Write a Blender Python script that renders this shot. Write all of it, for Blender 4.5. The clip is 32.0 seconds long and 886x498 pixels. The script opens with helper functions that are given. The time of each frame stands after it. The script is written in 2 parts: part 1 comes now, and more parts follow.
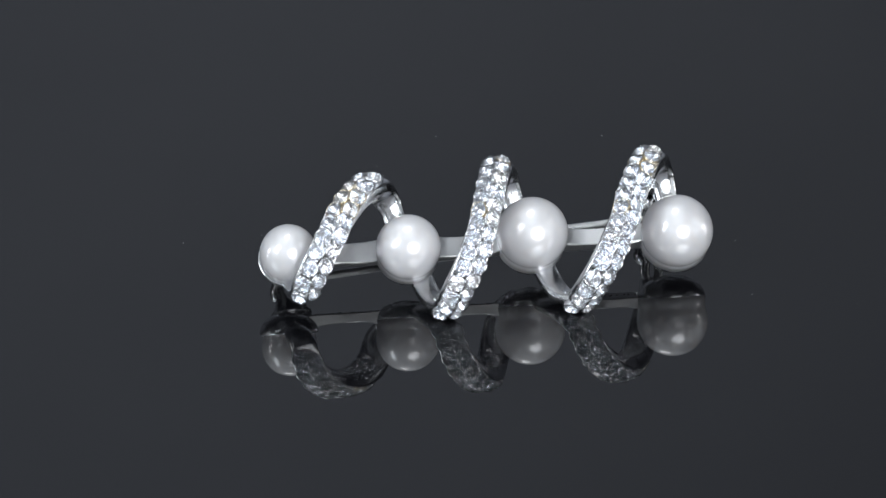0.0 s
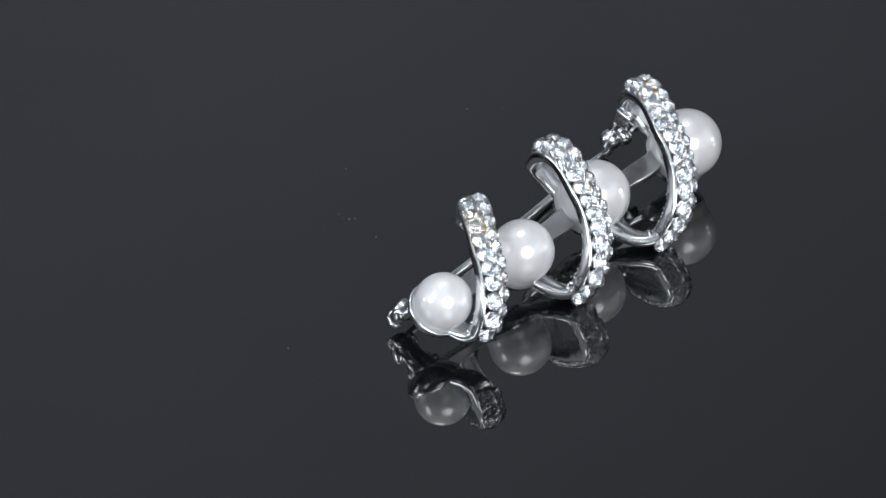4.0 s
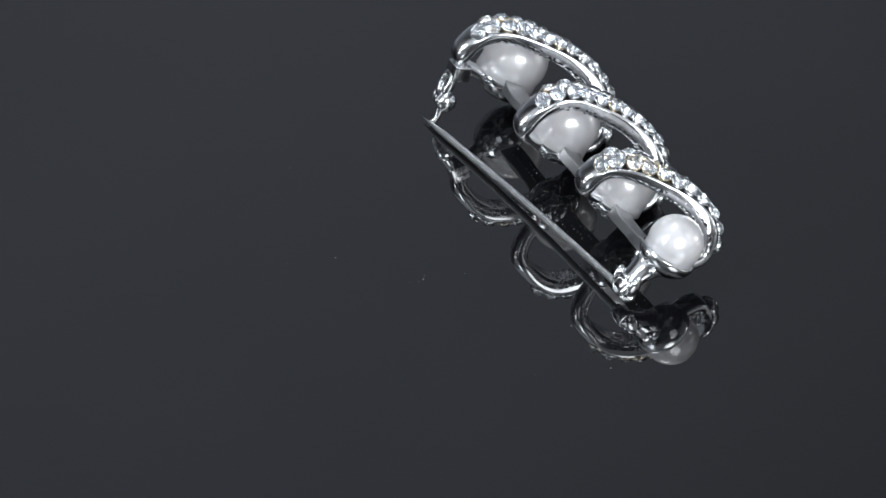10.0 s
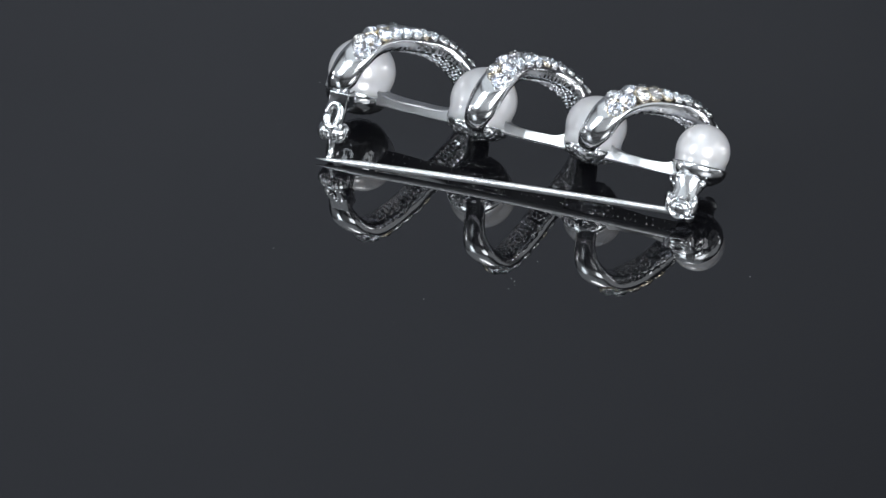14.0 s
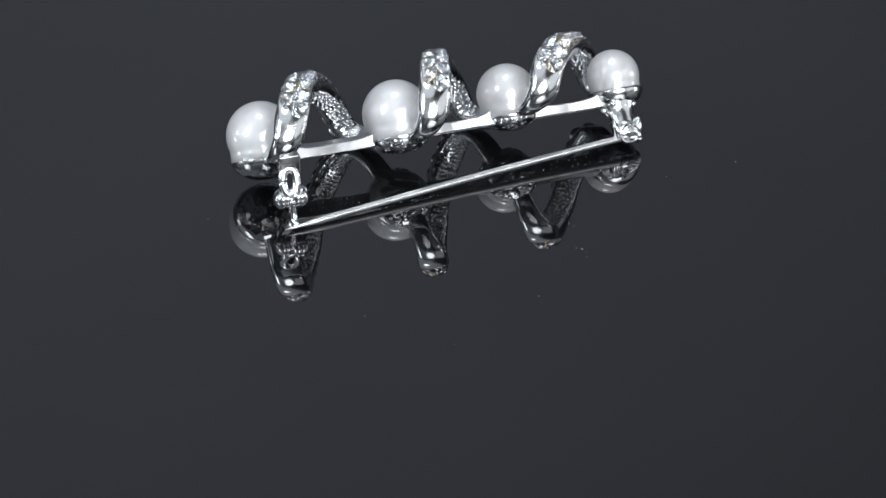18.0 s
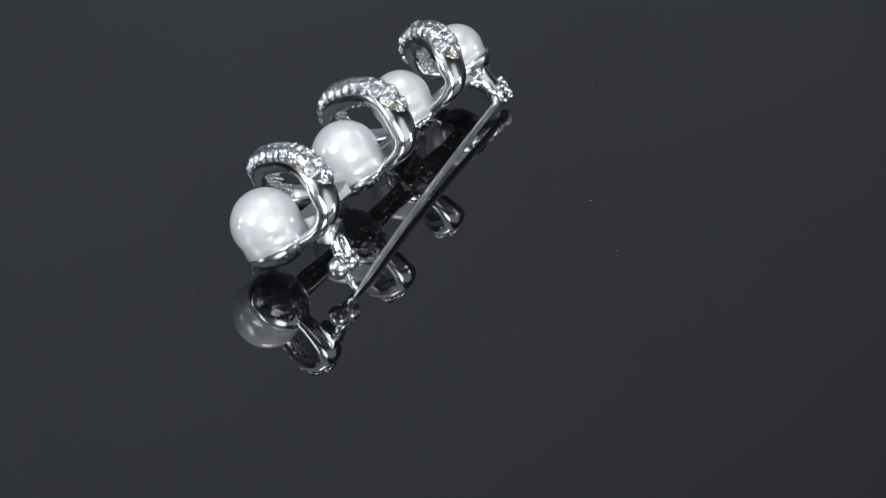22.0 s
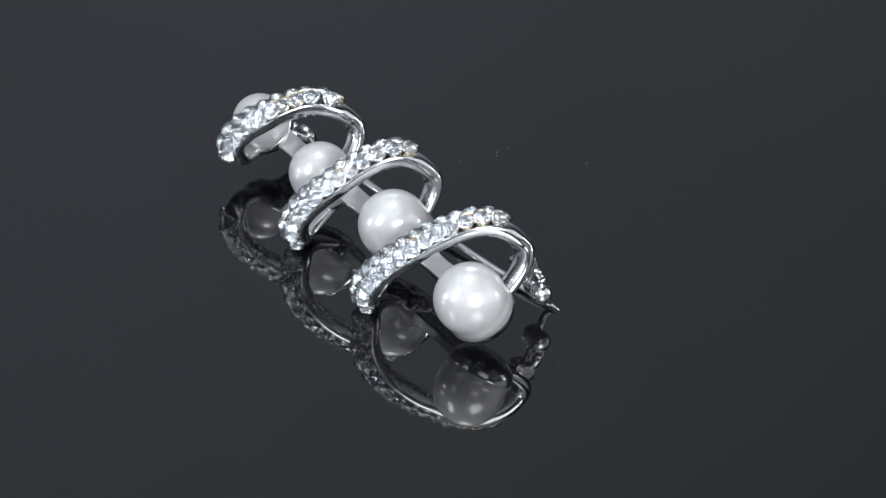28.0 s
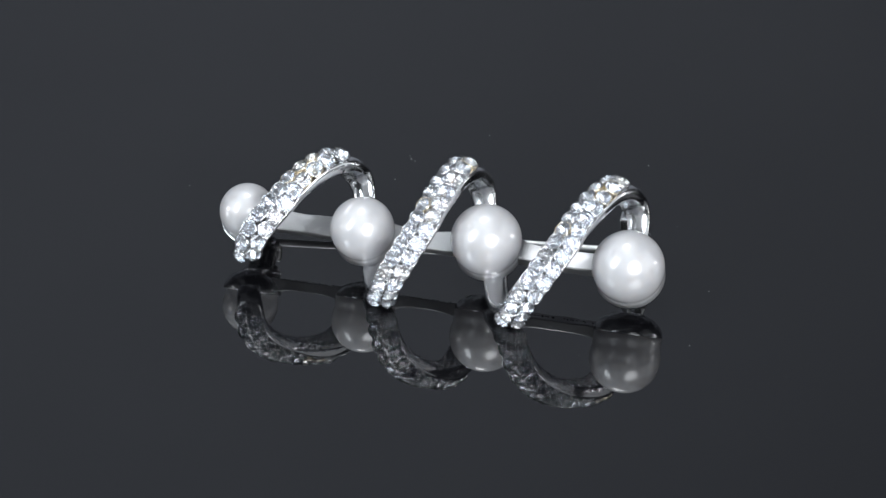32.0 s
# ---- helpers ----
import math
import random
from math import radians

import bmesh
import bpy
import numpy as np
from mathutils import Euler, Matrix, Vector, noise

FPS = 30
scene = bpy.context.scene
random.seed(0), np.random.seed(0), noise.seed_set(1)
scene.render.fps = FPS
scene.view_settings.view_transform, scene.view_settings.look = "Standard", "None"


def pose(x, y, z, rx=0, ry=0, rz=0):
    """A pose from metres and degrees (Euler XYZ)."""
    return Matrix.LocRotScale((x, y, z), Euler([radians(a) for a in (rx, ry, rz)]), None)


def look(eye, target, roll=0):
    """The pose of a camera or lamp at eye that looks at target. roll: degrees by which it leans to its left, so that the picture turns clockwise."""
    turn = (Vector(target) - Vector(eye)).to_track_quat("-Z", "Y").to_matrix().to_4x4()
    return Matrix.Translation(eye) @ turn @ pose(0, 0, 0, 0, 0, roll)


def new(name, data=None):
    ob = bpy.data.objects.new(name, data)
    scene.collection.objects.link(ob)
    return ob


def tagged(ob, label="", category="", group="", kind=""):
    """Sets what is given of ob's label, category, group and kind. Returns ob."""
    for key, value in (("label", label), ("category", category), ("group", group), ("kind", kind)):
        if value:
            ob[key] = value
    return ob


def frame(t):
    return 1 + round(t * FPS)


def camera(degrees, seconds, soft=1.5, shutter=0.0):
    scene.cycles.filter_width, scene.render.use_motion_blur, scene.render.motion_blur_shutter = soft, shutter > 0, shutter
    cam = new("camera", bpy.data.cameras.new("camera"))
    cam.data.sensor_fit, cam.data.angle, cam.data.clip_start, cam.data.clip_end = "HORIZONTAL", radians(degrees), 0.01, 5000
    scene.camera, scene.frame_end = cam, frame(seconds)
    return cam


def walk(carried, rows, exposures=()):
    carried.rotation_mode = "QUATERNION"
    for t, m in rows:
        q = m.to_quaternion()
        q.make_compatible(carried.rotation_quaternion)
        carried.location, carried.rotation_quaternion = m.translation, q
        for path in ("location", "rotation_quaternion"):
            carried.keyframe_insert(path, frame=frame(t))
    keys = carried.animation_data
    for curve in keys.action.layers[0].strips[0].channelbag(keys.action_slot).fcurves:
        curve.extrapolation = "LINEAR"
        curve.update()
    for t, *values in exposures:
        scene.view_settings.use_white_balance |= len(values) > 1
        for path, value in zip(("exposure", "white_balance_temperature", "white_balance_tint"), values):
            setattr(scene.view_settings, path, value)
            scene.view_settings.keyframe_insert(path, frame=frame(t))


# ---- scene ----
EYE = (0.0, -0.34640, 0.22610)
AIM = (-0.00366, 0.03883, -0.03040)
cam = camera(13.94, 32.0, soft=1.4)
walk(cam, [(0.0, look(EYE, AIM, 0.52)), (32.0, look(EYE, AIM, 0.52))])

TURN = 10.601          # degrees a second, the table turns anticlockwise seen from above
MM = 0.001
TILT = math.radians(34)  # the brooch leans back on its pin


# ---------------------------------------------------------------- world and light
world = bpy.data.worlds.new("studio_dim")
scene.world = world
world.use_nodes = True
world.node_tree.nodes["Background"].inputs[0].default_value = (0.5, 0.55, 0.62, 1)
world.node_tree.nodes["Background"].inputs[1].default_value = 0.02

scene.view_settings.exposure = 0.0


def soft_light(name, place, watts, width, height, colour=(1, 1, 1), shape="RECTANGLE"):
    """A softbox, lamp or added fill panel that faces the turntable's middle."""
    data = bpy.data.lights.new(name, "AREA")
    data.shape, data.size, data.size_y = shape, width, height
    data.energy, data.color = watts, colour
    ob = new(name, data)
    ob.matrix_world = look(place, (0, 0, 0.006))
    return ob


def around(azimuth, elevation, far):
    """A place seen from the brooch: degrees to the right of the camera, degrees up, metres."""
    a, e = math.radians(azimuth - 90), math.radians(elevation)
    return (far * math.cos(a) * math.cos(e), far * math.sin(a) * math.cos(e), far * math.sin(e))


soft_light("key_softbox", around(20, 28, 0.70), 4.0, 0.42, 0.42, (0.93, 0.965, 1.0), "DISK")
soft_light("left_softbox", around(-54, 33, 0.60), 1.4, 0.14, 0.28, (0.86, 0.94, 1.0))
soft_light("top_light", around(-150, 81, 0.62), 0.7, 0.15, 0.15, (0.95, 0.97, 1.0), "DISK")
soft_light("side_lamp_left", around(-86, 8, 0.70), 0.35, 0.10, 0.10, (0.95, 0.97, 1.0), "DISK")
soft_light("side_lamp_right", around(96, 7, 0.70), 0.3, 0.10, 0.10, (0.95, 0.97, 1.0), "DISK")
# unseen broad dim fill panels, added overhead, at the sides and behind the camera
soft_light("overhead_fill", (-0.2, 0.0, 0.95), 3.5, 1.3, 1.1, (0.87, 0.94, 1.0))
soft_light("side_fill_right", (1.15, -0.35, 0.55), 3.0, 1.2, 0.9, (0.92, 0.965, 1.0))
soft_light("side_fill_left", (-1.15, -0.35, 0.55), 1.9, 1.2, 0.9, (0.88, 0.945, 1.0))
soft_light("front_fill", (0.0, -1.15, 0.62), 1.9, 1.7, 1.0, (0.9, 0.955, 1.0))


# ---------------------------------------------------------------- materials
def material(name):
    m = bpy.data.materials.new(name)
    m.use_nodes = True
    nt = m.node_tree
    return m, nt, nt.nodes["Principled BSDF"]


def node(nt, kind, **values):
    n = nt.nodes.new(kind)
    for key, value in values.items():
        n.inputs[key.replace("_", " ")].default_value = value
    return n


def grain(nt, shader, scale, strength, distance, detail=3.0):
    """Fine relief in the object's own space."""
    at = nt.nodes.new("ShaderNodeTexCoord")
    tex = node(nt, "ShaderNodeTexNoise", Scale=scale, Detail=detail)
    bump = node(nt, "ShaderNodeBump", Strength=strength, Distance=distance)
    nt.links.new(at.outputs["Object"], tex.inputs["Vector"])
    nt.links.new(tex.outputs["Fac"], bump.inputs["Height"])
    nt.links.new(bump.outputs["Normal"], shader.inputs["Normal"])
    return at, tex, bump


def ramp(nt, source, low, high, to, a=0.35, b=0.7):
    r = nt.nodes.new("ShaderNodeValToRGB")
    r.color_ramp.elements[0].position, r.color_ramp.elements[1].position = a, b
    r.color_ramp.elements[0].color, r.color_ramp.elements[1].color = low, high
    nt.links.new(source, r.inputs["Fac"])
    nt.links.new(r.outputs["Color"], to)
    return r


def grey(v):
    return (v, v, v, 1)


def make_chrome():
    m, nt, s = material("polished_rhodium")
    s.inputs["Base Color"].default_value = (0.73, 0.74, 0.757, 1)
    s.inputs["Metallic"].default_value = 1
    at, tex, bump = grain(nt, s, 420, 0.12, 0.0003, 3.0)
    ramp(nt, tex.outputs["Fac"], grey(0.13), grey(0.27), s.inputs["Roughness"])
    return m


def make_satin(name, tone, relief, low, high):
    m, nt, s = material(name)
    s.inputs["Base Color"].default_value = (tone, tone * 1.01, tone * 1.03, 1)
    s.inputs["Metallic"].default_value = 1
    at, tex, bump = grain(nt, s, 800, relief, 0.0003, 4.0)
    ramp(nt, tex.outputs["Fac"], grey(low), grey(high), s.inputs["Roughness"])
    return m


def make_cast():
    m, nt, s = material("dimpled_cast_silver")
    s.inputs["Base Color"].default_value = (0.7, 0.71, 0.73, 1)
    s.inputs["Metallic"].default_value = 1
    s.inputs["Roughness"].default_value = 0.12
    at = nt.nodes.new("ShaderNodeTexCoord")
    cells = node(nt, "ShaderNodeTexVoronoi", Scale=1500.0)
    bump = node(nt, "ShaderNodeBump", Strength=0.3, Distance=0.0003)
    nt.links.new(at.outputs["Object"], cells.inputs["Vector"])
    nt.links.new(cells.outputs["Distance"], bump.inputs["Height"])
    nt.links.new(bump.outputs["Normal"], s.inputs["Normal"])
    return m


def make_pearl():
    m, nt, s = material("white_pearl_lustre")
    s.inputs["Roughness"].default_value = 0.42
    s.inputs["Metallic"].default_value = 0.08
    s.inputs["IOR"].default_value = 1.9
    s.inputs["Subsurface Weight"].default_value = 1.0
    s.inputs["Subsurface Radius"].default_value = (1.0, 0.95, 0.9)
    s.inputs["Subsurface Scale"].default_value = 0.003
    s.inputs["Coat Weight"].default_value = 1.0
    s.inputs["Coat IOR"].default_value = 2.15
    s.inputs["Coat Roughness"].default_value = 0.11
    at, tex, bump = grain(nt, s, 260, 0.03, 0.0002)
    ramp(nt, tex.outputs["Fac"], (0.655, 0.65, 0.67, 1), (0.705, 0.697, 0.712, 1), s.inputs["Base Color"])
    return m


def make_glass():
    m, nt, s = material("glint_tinted_crystal")
    # tint picked per stone, standing in for warm and blue dispersion glints
    each = nt.nodes.new("ShaderNodeObjectInfo")
    ramp(nt, each.outputs["Random"], (1.0, 0.965, 0.9, 1), (0.955, 0.98, 1.0, 1), s.inputs["Base Color"], 0.0, 0.3)
    s.inputs["Roughness"].default_value = 0.0
    s.inputs["IOR"].default_value = 1.62
    s.inputs["Transmission Weight"].default_value = 1
    return m


def make_foil():
    m, nt, s = material("silver_foil")
    s.inputs["Base Color"].default_value = (0.76, 0.78, 0.82, 1)
    s.inputs["Metallic"].default_value = 1
    s.inputs["Roughness"].default_value = 0.25
    return m


def make_bed():
    m, nt, s = material("golden_setting_glue")
    s.inputs["Metallic"].default_value = 0.8
    at, tex, bump = grain(nt, s, 1500, 0.5, 0.0002)
    ramp(nt, tex.outputs["Fac"], (0.6, 0.5, 0.34, 1), (0.78, 0.745, 0.68, 1), s.inputs["Base Color"])
    s.inputs["Roughness"].default_value = 0.35
    return m


def make_gilt():
    m, nt, s = material("rubbed_pale_gilt")
    s.inputs["Metallic"].default_value = 1
    at, tex, bump = grain(nt, s, 900, 0.3, 0.0002)
    ramp(nt, tex.outputs["Fac"], (0.72, 0.62, 0.44, 1), (0.8, 0.78, 0.74, 1), s.inputs["Base Color"])
    s.inputs["Roughness"].default_value = 0.25
    return m


def make_acrylic():
    m, nt, s = material("black_mirror_acrylic")
    s.inputs["Base Color"].default_value = (0.004, 0.004, 0.005, 1)
    s.inputs["IOR"].default_value = 2.0
    at = nt.nodes.new("ShaderNodeTexCoord")
    tex = node(nt, "ShaderNodeTexNoise", Scale=60.0, Detail=4.0)
    nt.links.new(at.outputs["Object"], tex.inputs["Vector"])
    ramp(nt, tex.outputs["Fac"], grey(0.004), grey(0.013), s.inputs["Roughness"])
    return m


def make_wall(name, low, high):
    m, nt, s = material(name)
    at, tex, bump = grain(nt, s, 6, 0.1, 0.002)
    ramp(nt, tex.outputs["Fac"], low, high, s.inputs["Base Color"])
    s.inputs["Roughness"].default_value = 0.9
    return m


def make_dust():
    m, nt, s = material("pale_dust")
    s.inputs["Base Color"].default_value = (0.28, 0.28, 0.28, 1)
    s.inputs["Roughness"].default_value = 0.8
    return m


CHROME, SATIN, STEEL = make_chrome(), make_satin("satin_silver", 0.53, 0.16, 0.28, 0.42), make_satin("drawn_steel_wire", 0.8, 0.05, 0.3, 0.42)
CAST, PEARL, GLASS = make_cast(), make_pearl(), make_glass()
FOIL, BED, ACRYLIC, DUST = make_foil(), make_bed(), make_acrylic(), make_dust()
PAPER = make_wall("grey_backdrop_paper", (0.3, 0.309, 0.342, 1), (0.332, 0.342, 0.377, 1))
PAINT = make_wall("dim_studio_paint", (0.16, 0.16, 0.17, 1), (0.19, 0.19, 0.2, 1))
CLOTH = make_wall("black_table_cloth", (0.012, 0.012, 0.013, 1), (0.02, 0.02, 0.02, 1))


# ---------------------------------------------------------------- mesh helpers (millimetres in, metres out)
def mesh_of(name, bm, materials, smooth=True):
    bmesh.ops.scale(bm, vec=(MM, MM, MM), verts=bm.verts)
    bmesh.ops.recalc_face_normals(bm, faces=bm.faces)
    me = bpy.data.meshes.new(name)
    for f in bm.faces:
        f.smooth = smooth
    bm.to_mesh(me)
    bm.free()
    for m in materials:
        me.materials.append(m)
    return me


def part(name, bm, materials, parent=None, label="", smooth=True):
    ob = new(name, mesh_of(name, bm, materials if isinstance(materials, list) else [materials], smooth))
    ob.parent = parent
    if label:
        ob["label"] = label
    return ob


def lathe(bm, profile, m=None, around_steps=48):
    """Turns a profile of (radius, height) about z."""
    m = m or Matrix()
    rings = []
    for r, h in profile:
        if r < 1e-6:
            rings.append([bm.verts.new(m @ Vector((0, 0, h)))])
        else:
            rings.append([bm.verts.new(m @ Vector((r * math.cos(2 * math.pi * i / around_steps), r * math.sin(2 * math.pi * i / around_steps), h)))
                          for i in range(around_steps)])
    for a, b in zip(rings, rings[1:]):
        for i in range(around_steps):
            j = (i + 1) % around_steps
            loop = [a[i % len(a)], a[j % len(a)], b[j % len(b)], b[i % len(b)]]
            loop = list(dict.fromkeys(loop))
            if len(loop) > 2:
                bm.faces.new(loop)
    return bm


def sweep(bm, path, sections, caps=True):
    """Joins closed sections (lists of points, equal in number) along a path."""
    rings = [[bm.verts.new(p) for p in sec] for sec in sections]
    n = len(rings[0])
    faces = []
    for k, (a, b) in enumerate(zip(rings, rings[1:])):
        for i in range(n):
            faces.append((k, i, bm.faces.new((a[i], a[(i + 1) % n], b[(i + 1) % n], b[i]))))
    if caps:
        bm.faces.new(list(reversed(rings[0])))
        bm.faces.new(rings[-1])
    return faces


def rounded_box(bm, size, m, bevel):
    made = bmesh.ops.create_cube(bm, size=1, matrix=m @ Matrix.Diagonal((*size, 1)))
    edges = {e for v in made["verts"] for e in v.link_edges}
    bmesh.ops.bevel(bm, geom=list(edges), offset=bevel, segments=3, affect="EDGES", profile=0.6)
    return bm


def tube(bm, points, radius, steps=14):
    """A round bar along points; radius is a number or a list."""
    pts = [Vector(p) for p in points]
    secs = []
    side = None
    for i, p in enumerate(pts):
        t = (pts[min(i + 1, len(pts) - 1)] - pts[max(i - 1, 0)]).normalized()
        if side is None:
            side = t.cross(Vector((0.3, 0.2, 1))).normalized()
        side = (side - t * side.dot(t)).normalized()
        up = t.cross(side)
        r = radius[i] if isinstance(radius, (list, tuple)) else radius
        secs.append([p + (side * math.cos(2 * math.pi * k / steps) + up * math.sin(2 * math.pi * k / steps)) * r for k in range(steps)])
    sweep(bm, pts, secs)
    return bm


def lean(x, s, o):
    """From the brooch's own frame (along the bar, across it, out from its back) to millimetres over the table."""
    c, k = math.cos(TILT), math.sin(TILT)
    return Vector((x, c * s - k * o, k * s + c * o))


OUT = lean(0, 0, 1)
ACROSS = lean(0, 1, 0)
LEANING = Matrix(((1, 0, 0), (0, ACROSS.y, OUT.y), (0, ACROSS.z, OUT.z))).to_4x4()


def at_lean(x, s, o):
    return Matrix.Translation(lean(x, s, o)) @ LEANING


# ---------------------------------------------------------------- the place
def build_studio():
    bm = bmesh.new()
    bmesh.ops.create_grid(bm, x_segments=2, y_segments=2, size=1600)
    ob = part("ground", bm, CLOTH, None, smooth=False)
    ob.location.z = -0.008
    tagged(ob, "black cloth covering the studio table", "table cover", kind="structure")
    walls = (("wall_north", 0, 1500, 3100, 100), ("wall_south", 0, -1500, 3100, 100), ("wall_east", 1500, 0, 100, 2900), ("wall_west", -1500, 0, 100, 2900))
    for name, x, y, w, d in walls:
        bm = bmesh.new()
        bmesh.ops.create_cube(bm, size=1, matrix=Matrix.Translation((x, y, 800)) @ Matrix.Diagonal((w, d, 1616, 1)))
        tagged(part(name, bm, PAINT, None, smooth=False), "plain dim grey painted studio wall", "wall", kind="structure")
    bm = bmesh.new()
    bmesh.ops.create_cube(bm, size=1, matrix=Matrix.Translation((0, 0, 1650)) @ Matrix.Diagonal((3100, 3100, 80, 1)))
    tagged(part("ceiling", bm, PAINT, None, smooth=False), "plain dim grey painted studio ceiling", "ceiling", kind="structure")
    # paper sweep behind the turntable
    bm = bmesh.new()
    line = [(220, -6), (420, -6)] + [(420 + 330 * math.sin(a), 324 - 330 * math.cos(a)) for a in [math.radians(9 * i) for i in range(1, 11)]] + [(750, 1100)]
    secs = []
    for i, (y, z) in enumerate(line):
        y0, z0 = line[max(i - 1, 0)]
        y1, z1 = line[min(i + 1, len(line) - 1)]
        l = math.hypot(y1 - y0, z1 - z0)
        ny, nz = -(z1 - z0) / l * 1.5, (y1 - y0) / l * 1.5
        secs.append([Vector((-900, y, z)), Vector((900, y, z)), Vector((900, y - ny, z - nz)), Vector((-900, y - ny, z - nz))])
    sweep(bm, None, secs)
    sheet = part("backdrop", bm, PAPER, None)
    sheet.matrix_world = pose(0, 0, 0, 0, 0, 8)
    tagged(sheet, "curved grey paper backdrop standing behind the turntable", "backdrop", kind="structure")


def build_turntable():
    bm = bmesh.new()
    lathe(bm, [(0, -6), (159, -6), (160, -5.2), (160, -0.8), (159.2, 0), (0, 0)], None, 128)
    top = part("turntable", bm, ACRYLIC, None)
    tagged(top, "glossy black acrylic turntable disc that mirrors the brooch", "turntable")
    for f in top.data.polygons:
        f.use_smooth = False
    return top


def build_dust():
    """Flecks lying on the disc."""
    rng = random.Random(5)
    spots = ((-4.4, 17.1, 0.16), (-11.0, 8.7, 0.2), (-10.4, 8.4, 0.14), (-11.4, 9.3, 0.1), (-11.2, 10.3, 0.12), (15.2, 17.8, 0.17), (-32.5, -6.4, 0.2),
             (-23.8, -4.6, 0.14), (29.8, -4.3, 0.15), (31.1, -15.0, 0.14), (18.7, 15.3, 0.12), (-4.1, 22.7, 0.1), (-31.6, 1.8, 0.1), (-11.1, 3.9, 0.13))
    bm = bmesh.new()
    for x, y, r in spots:
        r *= 0.6
        turn = Matrix.Translation((x, y, r * 0.3)) @ Matrix.Rotation(rng.uniform(0, 3), 4, "Z")
        bmesh.ops.create_icosphere(bm, subdivisions=1, radius=1, matrix=turn @ Matrix.Diagonal((r * rng.uniform(0.8, 1.6), r * 0.6, r * 0.3, 1)))
    for i in range(14):
        a, q, r = rng.uniform(0, 2 * math.pi), 55 * math.sqrt(rng.random()), rng.uniform(0.02, 0.045)
        bmesh.ops.create_icosphere(bm, subdivisions=1, radius=1, matrix=Matrix.Translation((q * math.cos(a), q * math.sin(a), r * 0.4)) @ Matrix.Diagonal((r, r, r * 0.4, 1)))
    ob = part("dust", bm, DUST, None)
    return tagged(ob, "pale dust flecks lying on the black disc", "dust", kind="stuff")


# ---------------------------------------------------------------- the brooch
PEARLS = ((-21.54, 3.55, 5.26, 3.14), (-8.35, 3.38, 5.19, 3.57), (5.48, 4.23, 5.0, 3.95), (21.54, 3.38, 5.0, 4.0))


def add_pearl(brooch, x, s, o, r, rim):
    bm = bmesh.new()
    prof = [(r * math.cos(math.radians(a)), r * math.sin(math.radians(a))) for a in range(90, -22, -4)]
    prof[0] = (0, r)
    prof += [(r * 0.95, -0.42 * r), (r * (0.94 if rim < 0.55 else 0.97), -(rim + 0.05) * r), (r * 0.8, -0.78 * r), (0, -0.82 * r)]
    lathe(bm, prof, at_lean(x, s, o), 64)
    part("pearl", bm, PEARL, brooch, "round white pearl with soft lustre")


def add_cup(brooch, x, s, o, r, rim, wide, deep):
    bm = bmesh.new()
    prof = [(r * 0.88, -(rim + 0.12) * r), (r * (wide - 0.06), -rim * r), (r * (wide - 0.02), -(rim - 0.01) * r), (r * wide, -(rim + 0.05) * r)]
    for i in range(1, 11):
        a = math.radians(9 * i)
        prof.append((r * wide * math.cos(a), -(rim + 0.05) * r - (deep - rim - 0.05) * r * math.sin(a)))
    prof[-1] = (0, -deep * r)
    lathe(bm, prof, at_lean(x, s, o), 48)
    cup = part("cup", bm, [CHROME, CAST], brooch, "polished silver cup under a pearl with a pitted underside")
    for f in cup.data.polygons:
        f.material_index = 1 if f.index >= 48 * 6 else 0
    # fine beads cast into the underside
    bm = bmesh.new()
    m = at_lean(x, s, o)
    rng = random.Random(int(r * 100))
    for ring in range(4, 76, 8):
        many = max(3, int(2 * math.pi * r * wide * math.sin(math.radians(ring)) / 0.62))
        for i in range(many):
            a, b = math.radians(ring + rng.uniform(-3, 3)), 2 * math.pi * (i + 0.5 * (ring % 16 == 4) + rng.uniform(-0.2, 0.2)) / many
            spot = Vector((r * wide * math.sin(a) * math.cos(b), r * wide * math.sin(a) * math.sin(b), -(rim + 0.05) * r - (deep - rim - 0.05) * r * math.cos(a)))
            if rng.random() < ((0.5 if ring > 36 else 0.2) if abs(x) < 15 else 0.1):
                size = rng.uniform(0.1, 0.2) if abs(x) > 15 else rng.uniform(0.2, 0.46)
                spot = spot * (1 - 0.55 * size / r)
                bmesh.ops.create_icosphere(bm, subdivisions=2, radius=size, matrix=Matrix.Translation(m @ spot))
    tagged(part("pimpled_casting", bm, CHROME, cup), kind="stuff")


def eased(keys, v):
    """Smooth curve through keys of (at, value)."""
    ks = [k for k, _ in keys]
    vs = [q for _, q in keys]
    if v <= ks[0]:
        return vs[0]
    for i in range(len(ks) - 1):
        if v <= ks[i + 1]:
            u = (v - ks[i]) / (ks[i + 1] - ks[i])
            m0 = (vs[i + 1] - vs[max(i - 1, 0)]) / (ks[i + 1] - ks[max(i - 1, 0)])
            m1 = (vs[min(i + 2, len(ks) - 1)] - vs[i]) / (ks[min(i + 2, len(ks) - 1)] - ks[i])
            h = ks[i + 1] - ks[i]
            return (2 * u ** 3 - 3 * u ** 2 + 1) * vs[i] + (u ** 3 - 2 * u ** 2 + u) * h * m0 + (3 * u ** 2 - 2 * u ** 3) * vs[i + 1] + (u ** 3 - u ** 2) * h * m1
    return vs[-1]


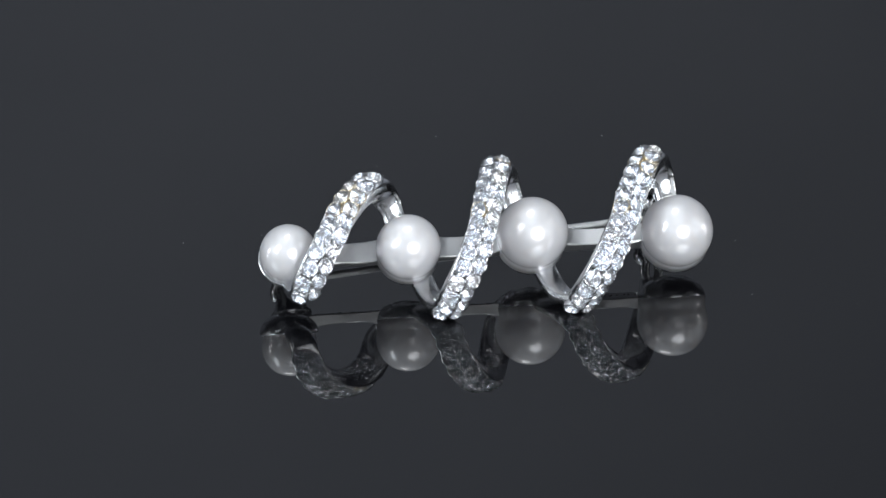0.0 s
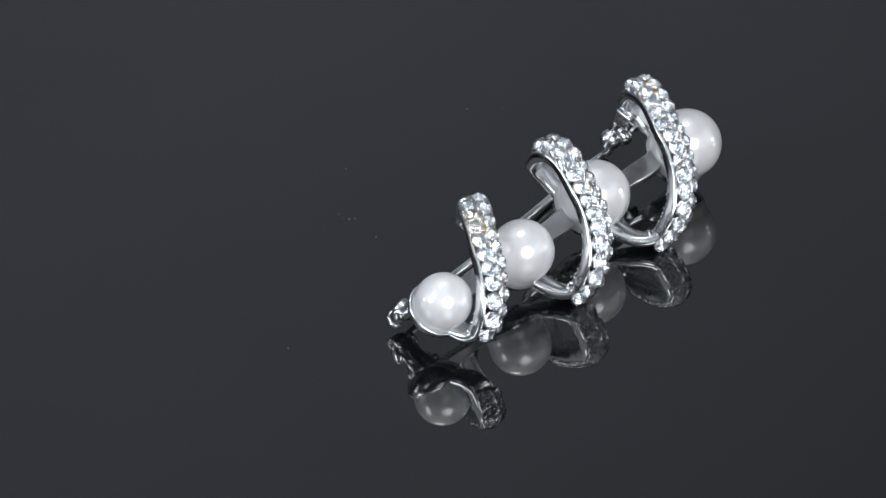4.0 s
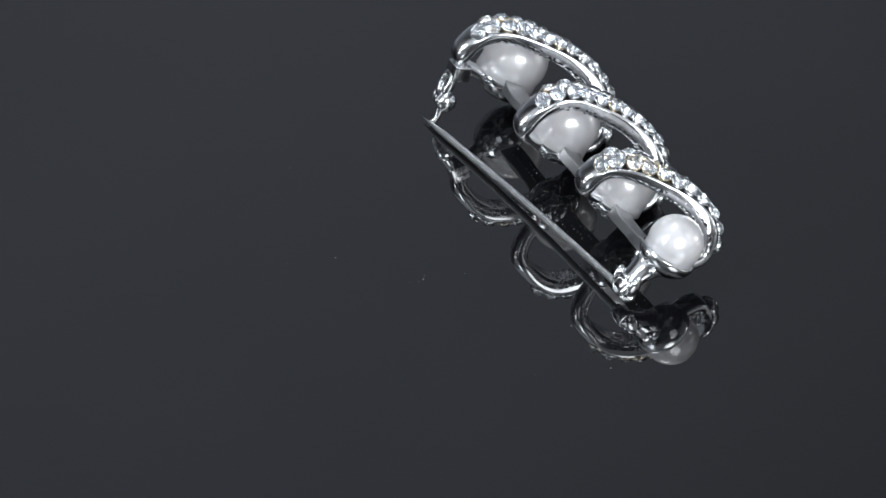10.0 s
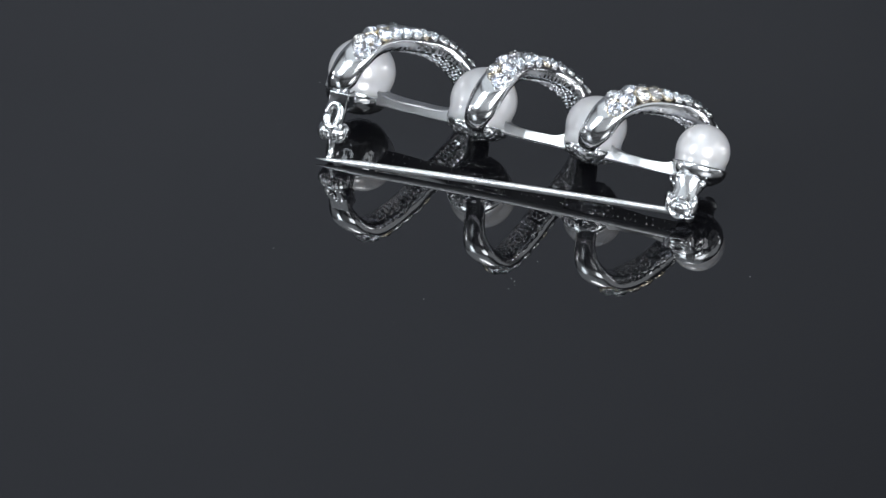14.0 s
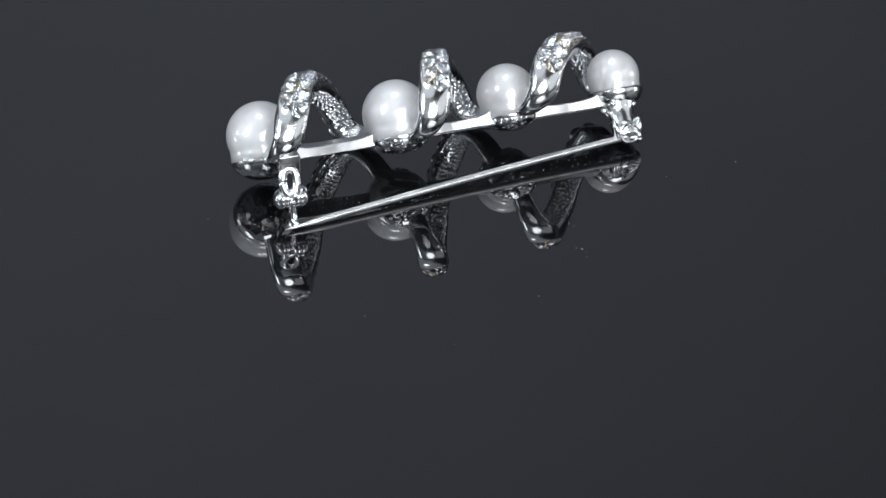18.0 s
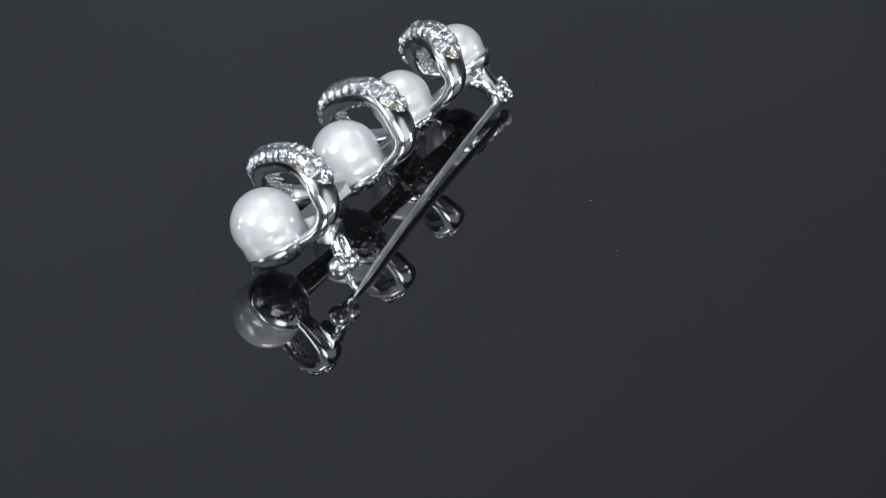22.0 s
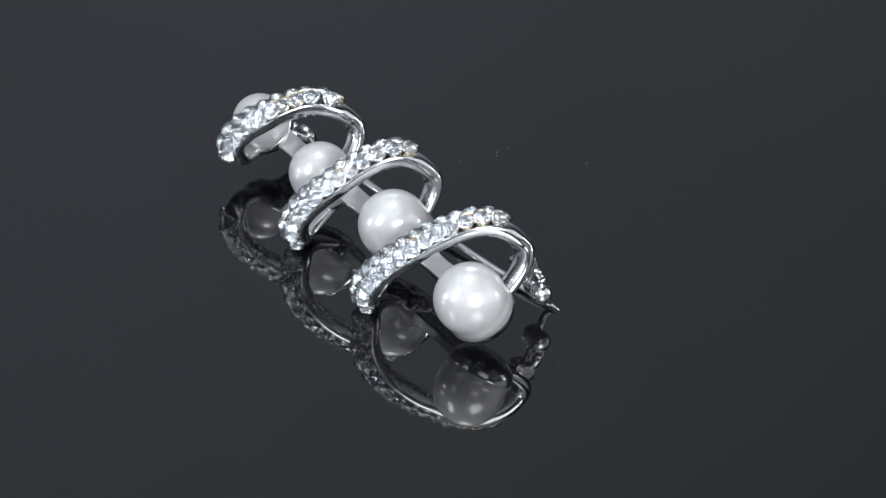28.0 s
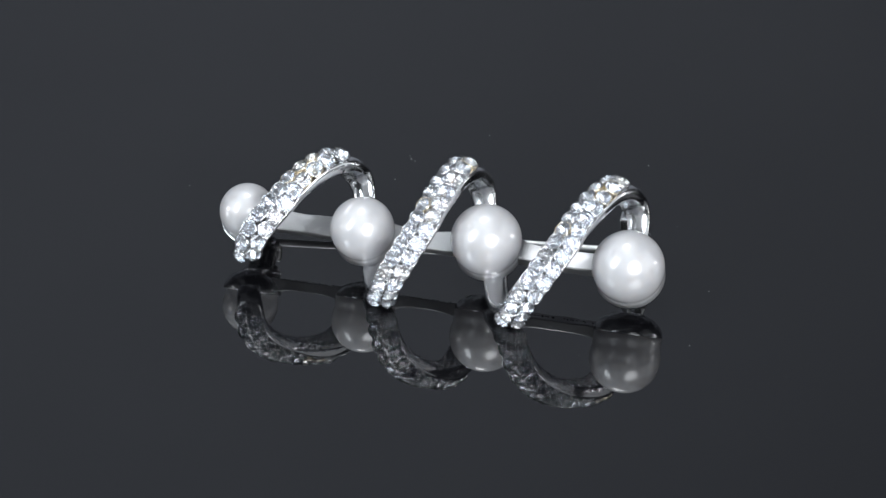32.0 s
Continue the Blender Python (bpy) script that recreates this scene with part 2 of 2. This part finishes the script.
# each swirl: middle across the bar, reach to front and back, middle height, rise, dip, first stone, and the way along the bar against the angle round it
SWIRLS = (
    dict(c=4.6, front=6.0, back=5.6, o=5.4, up=4.2, down=2.5, first=8,
         x=((-90, -21.4), (-45, -21.0), (0, -20.3), (30, -19.7), (60, -18.4), (90, -16.4), (120, -14.2), (150, -12.1), (180, -11.0), (225, -9.7), (270, -8.9))),
    dict(c=4.5, front=8.0, back=6.8, o=4.6, up=5.5, down=2.7, first=-8,
         x=((-90, -7.6), (-45, -6.3), (0, -4.6), (30, -3.5), (60, -1.9), (90, -0.2), (120, 1.1), (150, 2.0), (180, 2.9), (225, 3.9), (270, 4.8))),
    dict(c=5.0, front=8.7, back=6.6, o=4.6, up=5.3, skew=0.45, down=2.7, first=-8,
         x=((-90, 6.0), (-45, 7.6), (0, 10.0), (30, 11.5), (60, 13.5), (90, 15.7), (120, 17.6), (150, 19.0), (180, 20.1), (225, 21.2), (270, 21.5))),
)


def swirl_point(w, q, lift=0.0):
    """Place on a swirl at the angle q round the bar, lift millimetres out of its middle line."""
    c, s = math.cos(math.radians(q)), math.sin(math.radians(q))
    half, n = (w["front"], 2 / 2.35) if c > 0 else (w["back"], 2 / 2.25)
    n = n if s > 0 else 2 / (2.35 if c > 0 else 2.6)
    cs = math.copysign(abs(c) ** n, c)
    sn = math.copysign(abs(s) ** n, s)
    if c < 0 < s:
        swell = 1 + 0.08 * (2 * s * c) ** 2
        cs, sn = cs * swell, sn * swell
    across = w["c"] - (half + lift) * cs
    out = w["o"] + (w["up"] + lift if s > 0 else w["down"] + lift) * sn
    out += w.get("skew", 0.0) * cs * max(s, 0.0)
    return lean(eased(w["x"], q), across, out)


def swirl_frame(w, q):
    p = swirl_point(w, q)
    t = (swirl_point(w, q + 1) - swirl_point(w, q - 1)).normalized()
    far = swirl_point(w, q, 1.0) - p
    nrm = (far - t * far.dot(t)).normalized()
    return p, t, nrm, t.cross(nrm).normalized()


STONES_TO = 154


def crystal_mesh():
    """A small round-cut stone: table, crown, girdle, and a foiled underside."""
    bm = bmesh.new()
    n, r = 8, 0.79

    def ring(many, radius, height, shift=0.0):
        return [bm.verts.new((radius * math.cos(2 * math.pi * (i + shift) / many), radius * math.sin(2 * math.pi * (i + shift) / many), height)) for i in range(many)]

    table = ring(n, 0.42, 0.4)
    star = ring(n, 0.61, 0.28, 0.5)
    crown = ring(2 * n, r, 0.05)
    girdle = ring(2 * n, r, -0.03)
    deep = ring(n, 0.34, -0.42, 0.5)
    culet = bm.verts.new((0, 0, -0.7))
    bm.faces.new(table)
    for i in range(n):
        j = (i + 1) % n
        bm.faces.new((table[i], star[i], table[j]))
        bm.faces.new((table[i], star[i - 1], crown[2 * i]))
        bm.faces.new((table[i], crown[2 * i], star[i]))
        bm.faces.new((star[i], crown[2 * i], crown[2 * i + 1]))
        bm.faces.new((star[i], crown[2 * i + 1], crown[(2 * i + 2) % (2 * n)]))
        for f in ((girdle[2 * i], girdle[2 * i + 1], deep[i]), (girdle[2 * i + 1], girdle[(2 * i + 2) % (2 * n)], deep[i]),
                  (deep[i - 1], girdle[2 * i], deep[i]), (deep[i - 1], deep[i], culet)):
            bm.faces.new(f).material_index = 1
    for i in range(2 * n):
        k = (i + 1) % (2 * n)
        bm.faces.new((crown[i], girdle[i], girdle[k], crown[k]))
    return mesh_of("crystal", bm, [GLASS, FOIL], smooth=False)


def bezel_mesh(metal):
    """The thin metal seat round a stone's girdle."""
    bm = bmesh.new()
    lathe(bm, [(0.7, -0.5), (0.9, -0.42), (0.93, -0.05), (0.89, 0.08), (0.83, 0.09), (0.8, 0.02)], None, 14)
    return mesh_of("bezel", bm, [metal])


def add_swirl(brooch, w, stone, bezels, rng):
    bm = bmesh.new()
    secs, path, n = [], [], 20
    turns = [-90 + 4 * i for i in range(91)]
    for q in turns:
        p, t, nrm, side = swirl_frame(w, q)
        wide = eased(((-90, 2.7), (-45, 2.7), (-15, 2.8), (20, 3.2), (110, 3.3), (145, 3.65), (175, 3.7), (205, 3.1), (230, 2.65), (270, 2.3)), q)
        thick = eased(((-90, 1.2), (-15, 1.7), (20, 2.6), (130, 2.6), (155, 2.4), (180, 1.9), (205, 1.5), (270, 1.1)), q)
        outer = eased(((-90, 0.6), (w["first"] - 10, 0.62), (w["first"], 0.6), (150, 0.6), (166, 1.0), (200, 1.08), (270, 0.7)), q)
        flat = eased(((-90, 0.7), (0, 0.5), (145, 0.5), (175, 0.95), (270, 0.9)), q)
        trough = eased(((-90, 0), (w["first"] - 12, 0), (w["first"], 1), (STONES_TO - 12, 1), (STONES_TO + 6, 0), (270, 0)), q)
        ring = []
        for k in range(n):
            a = 2 * math.pi * k / n
            cu, su = math.cos(a), math.sin(a)
            rise = outer * abs(su) ** (0.8 - 0.5 * trough) - 0.25 * trough * (1 - cu * cu)
            ring.append(p + side * (wide / 2 * math.copysign(abs(cu) ** flat, cu)) + nrm * (thick / 2 * math.copysign(abs(su) ** 0.8, su) if su < 0 else rise))
        secs.append(ring)
    for k, i, f in sweep(bm, path, secs):
        if w["first"] - 4 < turns[k] < STONES_TO - 8 and n * 0.55 <= i < n * 0.95:
            f.material_index = 1
    ribbon = part("swirl_ribbon", bm, [CHROME, CAST], brooch, "polished silver ribbon set with two rows of crystals")
    # beads cast in rows into the ribbon's inner side
    bm = bmesh.new()
    fine = [-20 + 168 * i / 300 for i in range(301)]
    far = [0.0]
    for a, b in zip(fine, fine[1:]):
        far.append(far[-1] + (swirl_point(w, b, -1.2) - swirl_point(w, a, -1.2)).length)
    for i in range(int(far[-1] / 0.56)):
        q = float(np.interp(i * 0.56, far, fine))
        p, t, nrm, side = swirl_frame(w, q)
        thick = eased(((-90, 1.2), (-15, 1.7), (20, 2.6), (130, 2.6), (155, 2.4), (180, 1.9), (205, 1.5), (270, 1.1)), q)
        for row in range(4):
            u = -0.92 + 0.53 * row + (0.26 if i % 2 else 0.0) + rng.uniform(-0.13, 0.13)
            deep = thick / 2 * (1 - (abs(u) / 1.65) ** 3) ** 0.4
            bmesh.ops.create_icosphere(bm, subdivisions=1, radius=rng.uniform(0.15, 0.3), matrix=Matrix.Translation(p + side * u - nrm * deep))
    tagged(part("pimpled_casting", bm, CHROME, ribbon), kind="stuff")
    # bed of glue between the stones
    bm = bmesh.new()
    secs, turns_in = [], []
    for q in range(w["first"] - 3, STONES_TO + 4, 4):
        p, t, nrm, side = swirl_frame(w, q)
        turns_in.append(q)
        secs.append([p + side * u + nrm * h for u, h in ((-1.1, 0.0), (-1.0, 0.3), (-0.8, 0.15), (0.0, 0.86), (0.8, 0.15), (1.0, 0.3), (1.1, 0.0))])
    for k, i, f in sweep(bm, None, secs):
        f.material_index = 1 if turns_in[k] > 80 else 0
    part("stone_bed", bm, [CHROME, BED], ribbon, "setting with dull golden glue between the crystals")
    # stones, set at even steps in two staggered rows
    fine = [w["first"] + (STONES_TO - w["first"]) * i / 400 for i in range(401)]
    far = [0.0]
    for a, b in zip(fine, fine[1:]):
        far.append(far[-1] + (swirl_point(w, b, 0.8) - swirl_point(w, a, 0.8)).length)
    pitch = 1.68
    count = int(far[-1] / pitch)
    pitch = far[-1] / count
    for row in (-1, 1):
        for i in range(count + (row < 0)):
            d = (i + (0.5 if row > 0 else 0.0)) * pitch + rng.uniform(-0.08, 0.08)
            q = float(np.interp(d, far, fine))
            p, t, nrm, side = swirl_frame(w, q)
            axis = (nrm + side * row * 0.5 + t * rng.uniform(-0.1, 0.1) + side * rng.uniform(-0.08, 0.08)).normalized()
            place = p + nrm * (1.04 + rng.uniform(-0.05, 0.05)) + side * row * 0.81
            turn = axis.to_track_quat("Z", "Y").to_matrix().to_4x4() @ Matrix.Rotation(rng.uniform(0, 6.28), 4, "Z")
            gem = new("crystal", stone)
            gem.parent = ribbon
            gem.matrix_basis = Matrix.Translation(place * MM) @ turn @ Matrix.Scale(rng.uniform(1.03, 1.13), 4)
            seat = new("bezel", bezels[1 if q > 84 and rng.random() < 0.35 else 0])
            seat.parent = ribbon
            seat.matrix_basis = gem.matrix_basis.copy()
    return ribbon


def add_bar(brooch):
    bm = bmesh.new()
    secs = []
    for i in range(161):
        x = -21.5 + 42.6 * i / 160
        wide = 2.35 + 0.12 * math.sin(x * 0.9) + 0.1 * noise.noise((x * 0.6, 0, 0)) + 0.03 * noise.noise((x * 1.1, 3, 0))
        mid = 4.0 + (0.35 * math.exp(-((x - 5.5) / 5) ** 2))
        rise = 0.0
        for px, ps, po, r in PEARLS:
            rise = max(rise, 0.55 * math.exp(-max(abs(x - px) - 0.85 * r, 0) / 0.8))
        twist = math.radians(eased(((-22, 0), (5, 0), (10, 14), (22, 14)), x))
        ring = []
        for u, v in ((1, -0.8), (1, 0.8), (0.9, 1), (-0.9, 1), (-1, 0.8), (-1, -0.8), (-0.9, -1), (0.9, -1)):
            dent = 0.05 * noise.noise((x * 0.5, u * 2, v * 2))
            up = 0.56 * v + (rise if v > 0 else 0) + dent
            over = wide / 2 * u
            ring.append(lean(x, mid + over * math.cos(twist) + up * math.sin(twist), 2.37 + up * math.cos(twist) - over * math.sin(twist)))
        secs.append(ring)
    sweep(bm, None, secs)
    bar = part("bar", bm, SATIN, brooch, "flat silver bar joining the pearl cups", smooth=False)
    # casting pimples on the back of the bar
    rng = random.Random(8)
    bm = bmesh.new()
    for i in range(56):
        for row in (-0.8, 0.0, 0.8):
            if rng.random() < 0.8:
                spot = lean(-20 + 0.72 * i + (0.36 if row == 0 else 0) + rng.uniform(-0.12, 0.12), 4.0 + row + rng.uniform(-0.12, 0.12), 1.8)
                bmesh.ops.create_icosphere(bm, subdivisions=1, radius=rng.uniform(0.08, 0.15), matrix=Matrix.Translation(spot))
    tagged(part("pimpled_casting", bm, CHROME, bar), kind="stuff")


def add_pin(brooch):
    a, b = Vector((-21.3, 6.2, 1.7)), Vector((22.0, 11.6, 0.42))
    pts, rad = [], []
    for i in range(31):
        u = i / 30
        p = a.lerp(b, u)
        p.z -= 0.1 * math.sin(math.pi * u)
        p.y -= 0.4 * math.sin(math.pi * u)
        pts.append(p)
        rad.append(0.4 if u < 0.86 else 0.4 * (1 - ((u - 0.86) / 0.14) ** 1.6) + 0.04)
    bm = bmesh.new()
    tube(bm, pts, rad)
    part("pin", bm, STEEL, brooch, "straight steel fastening pin with a sharp tip")


def add_hinge(brooch):
    """A flared tab under the first cup that ends in a riveted ring holding the pin."""
    top, foot = Vector((-21.15, 3.0, 4.1)), Vector((-21.3, 5.9, 2.2))
    way = (foot - top).normalized()
    side = Vector((1, 0, 0))
    back = Vector((-0.12, 0.93, 0.34)).normalized()
    side = (side - back * side.dot(back)).normalized()
    bm = bmesh.new()
    secs = []
    for i in range(17):
        u = i / 16
        p = top.lerp(foot, u)
        w = eased(((0, 2.2), (0.25, 1.75), (0.5, 1.5), (0.75, 1.52), (1, 1.5)), u)
        h = eased(((0, 1.7), (0.25, 1.3), (0.5, 1.1), (0.8, 0.9), (1, 0.75)), u)
        out = way.cross(side).normalized()
        secs.append([p + side * w * math.cos(2 * math.pi * k / 20) + out * h * math.sin(2 * math.pi * k / 20) for k in range(20)])
    p = foot + way * 0.9
    secs.append([p + side * 0.95 * math.cos(2 * math.pi * k / 20) + out * 0.5 * math.sin(2 * math.pi * k / 20) for k in range(20)])
    sweep(bm, None, secs)
    lug = part("hinge", bm, CHROME, brooch, "flared silver hinge tab with a riveted ring")
    face = foot + back * 0.55
    turn = Matrix((side, back.cross(side), back)).transposed().to_4x4()
    bm = bmesh.new()
    lathe(bm, [(0, -0.9), (1.2, -0.85), (1.36, -0.45), (1.36, 0.05), (1.28, 0.2), (1.14, 0.24), (1.02, 0.12), (0.9, -0.08), (0, -0.14)], Matrix.Translation(face) @ turn, 32)
    part("ring", bm, CHROME, lug)
    bm = bmesh.new()
    rng = random.Random(3)
    lathe(bm, [(0.72, -0.1), (0.68, 0.06), (0.5, 0.18), (0.34, 0.06), (0.22, 0.2), (0, 0.24)], Matrix.Translation(face) @ turn, 20)
    for v in bm.verts:
        v.co += Vector((rng.uniform(-1, 1), rng.uniform(-1, 1), rng.uniform(-1, 1))) * 0.05
    part("rivet", bm, CHROME, lug)
    for sgn in (-1, 1):
        bm = bmesh.new()
        m = Matrix.Translation(foot - way * 0.35 + side * sgn * 1.42 + back * 0.1) @ turn @ Matrix.Rotation(0.14 * sgn, 4, "Z") @ Matrix.Diagonal((0.5, 1.3, 0.8, 1))
        bmesh.ops.create_uvsphere(bm, u_segments=18, v_segments=12, radius=1, matrix=m)
        part("cheek", bm, CHROME, lug)
    bm = bmesh.new()
    eye = Vector((-22.5, 6.1, 1.75))
    tube(bm, [eye + Vector((0.15 * math.sin(a), 0.75 * math.cos(a), 0.75 * math.sin(a))) for a in [2 * math.pi * i / 24 for i in range(25)]], 0.3, 10)
    part("eyelet", bm, CHROME, lug)
    bm = bmesh.new()
    for i in range(9):
        u, a = rng.uniform(0.0, 0.3), rng.uniform(0, 6.28)
        p = top.lerp(foot, u) + side * (2.0 - 2.2 * u) * math.cos(a) + way.cross(side) * (1.4 - 1.8 * u) * math.sin(a)
        bmesh.ops.create_icosphere(bm, subdivisions=2, radius=rng.uniform(0.3, 0.55), matrix=Matrix.Translation(p))
    tagged(part("lumpy_casting", bm, CHROME, lug), kind="stuff")


def add_catch(brooch):
    """The clasp under the last swirl: stepped block, slotted loop, ball lock and hook."""
    block = Vector((20.45, 7.75, 7.0))
    low = Vector((20.8, 10.7, 1.4))
    way = (low - block).normalized()
    side = Vector((1, 0, 0))
    back = way.cross(side).normalized()
    turn = Matrix((side, back, -way)).transposed().to_4x4()
    bm = bmesh.new()
    rounded_box(bm, (2.3, 2.1, 2.0), Matrix.Translation(block + way * 0.1) @ turn @ Matrix.Rotation(0.25, 4, "X"), 0.1)
    rounded_box(bm, (2.4, 1.7, 0.9), Matrix.Translation(block - way * 0.4) @ turn @ Matrix.Rotation(0.25, 4, "X"), 0.12)
    rounded_box(bm, (1.5, 1.1, 1.6), Matrix.Translation(block + Vector((0.3, -0.6, -0.9))) @ LEANING @ Matrix.Rotation(math.radians(80), 4, "X"), 0.22)
    catch = part("catch", bm, CHROME, brooch, "small safety catch with a square silver block")
    # slotted loop
    bm = bmesh.new()
    mid = Vector((20.75, 9.2, 5.3))
    ring = []
    for i in range(33):
        a = 2 * math.pi * i / 32
        ring.append(mid + side * 0.8 * math.copysign(abs(math.cos(a)) ** 0.7, math.cos(a)) - way * 1.45 * math.sin(a))
    tube(bm, ring, 0.56, 12)
    part("loop", bm, CHROME, catch)
    # ball lock: two lobes joined by a barrel with cast bumps
    for x, y, z in ((21.6, 9.35, 3.2), (19.75, 9.7, 3.4)):
        sgn = math.copysign(1, x - 20.7)
        m = Matrix.Translation((x, y, z)) @ Matrix((way.cross(side * sgn), way, side * sgn)).transposed().to_4x4()
        bm = bmesh.new()
        lathe(bm, [(0.45, -1.1), (0.9, -0.92), (1.18, -0.55), (1.26, -0.22), (1.17, -0.15), (1.17, -0.05), (1.27, 0.02)]
              + [(1.27 * math.cos(math.radians(a)), 1.12 * math.sin(math.radians(a))) for a in range(12, 85, 12)] + [(0, 1.12)], m, 28)
        part("ball", bm, CHROME, catch, "small polished silver ball with a fine groove")
    lock = Vector((20.7, 9.6, 3.35))
    bm = bmesh.new()
    lathe(bm, [(0, -0.95), (0.62, -0.9), (0.72, -0.3), (0.72, 0.3), (0.62, 0.9), (0, 0.95)], Matrix.Translation(lock) @ turn, 20)
    rng = random.Random(14)
    for tier in (-0.55, 0.05):
        for k in range(4):
            bump = lock + side * (-0.9 + 0.6 * k + rng.uniform(-0.08, 0.08)) - back * (0.62 - 0.14 * abs(k - 1.5)) - way * tier
            bmesh.ops.create_icosphere(bm, subdivisions=2, radius=rng.uniform(0.2, 0.28), matrix=Matrix.Translation(bump))
    part("barrel", bm, CHROME, catch)
    bm = bmesh.new()
    tube(bm, [lock, (20.68, 9.85, 2.6), (20.65, 10.1, 1.8), (20.6, 10.4, 1.1), (20.58, 10.8, 0.65), (20.6, 11.3, 0.5)], [0.5, 0.47, 0.44, 0.42, 0.4, 0.36], 12)
    part("hook", bm, CHROME, catch)


def build_brooch():
    brooch = new("brooch")
    brooch.empty_display_size = 0.01
    tagged(brooch, "silver bar brooch with four white pearls and three crystal swirls", "brooch")
    rng = random.Random(11)
    add_bar(brooch)
    for i, (x, s, o, r) in enumerate(PEARLS):
        rim, wide, deep = ((0.5, 1.05, 1.28), (0.63, 0.96, 1.2), (0.63, 0.96, 1.18), (0.6, 0.965, 1.28))[i]
        add_pearl(brooch, x, s, o, r, rim)
        add_cup(brooch, x, s, o, r, rim, wide, deep)
    stone = crystal_mesh()
    bezels = bezel_mesh(CHROME), bezel_mesh(make_gilt())
    for w in SWIRLS:
        add_swirl(brooch, w, stone, bezels, rng)
    add_pin(brooch)
    add_hinge(brooch)
    add_catch(brooch)
    return brooch


build_studio()
turntable = build_turntable()
dust = build_dust()
brooch = build_brooch()


def motions():
    """The disc turns evenly and carries the brooch and the dust."""
    lying = pose(0.00133, -0.01455, 0, 0, 0, 7.977)
    times = [i * 0.5 for i in range(65)]
    spin = [(t, pose(0, 0, 0, 0, 0, TURN * t)) for t in times]
    walk(turntable, spin)
    walk(dust, spin)
    walk(brooch, [(t, m @ lying) for t, m in spin])


motions()
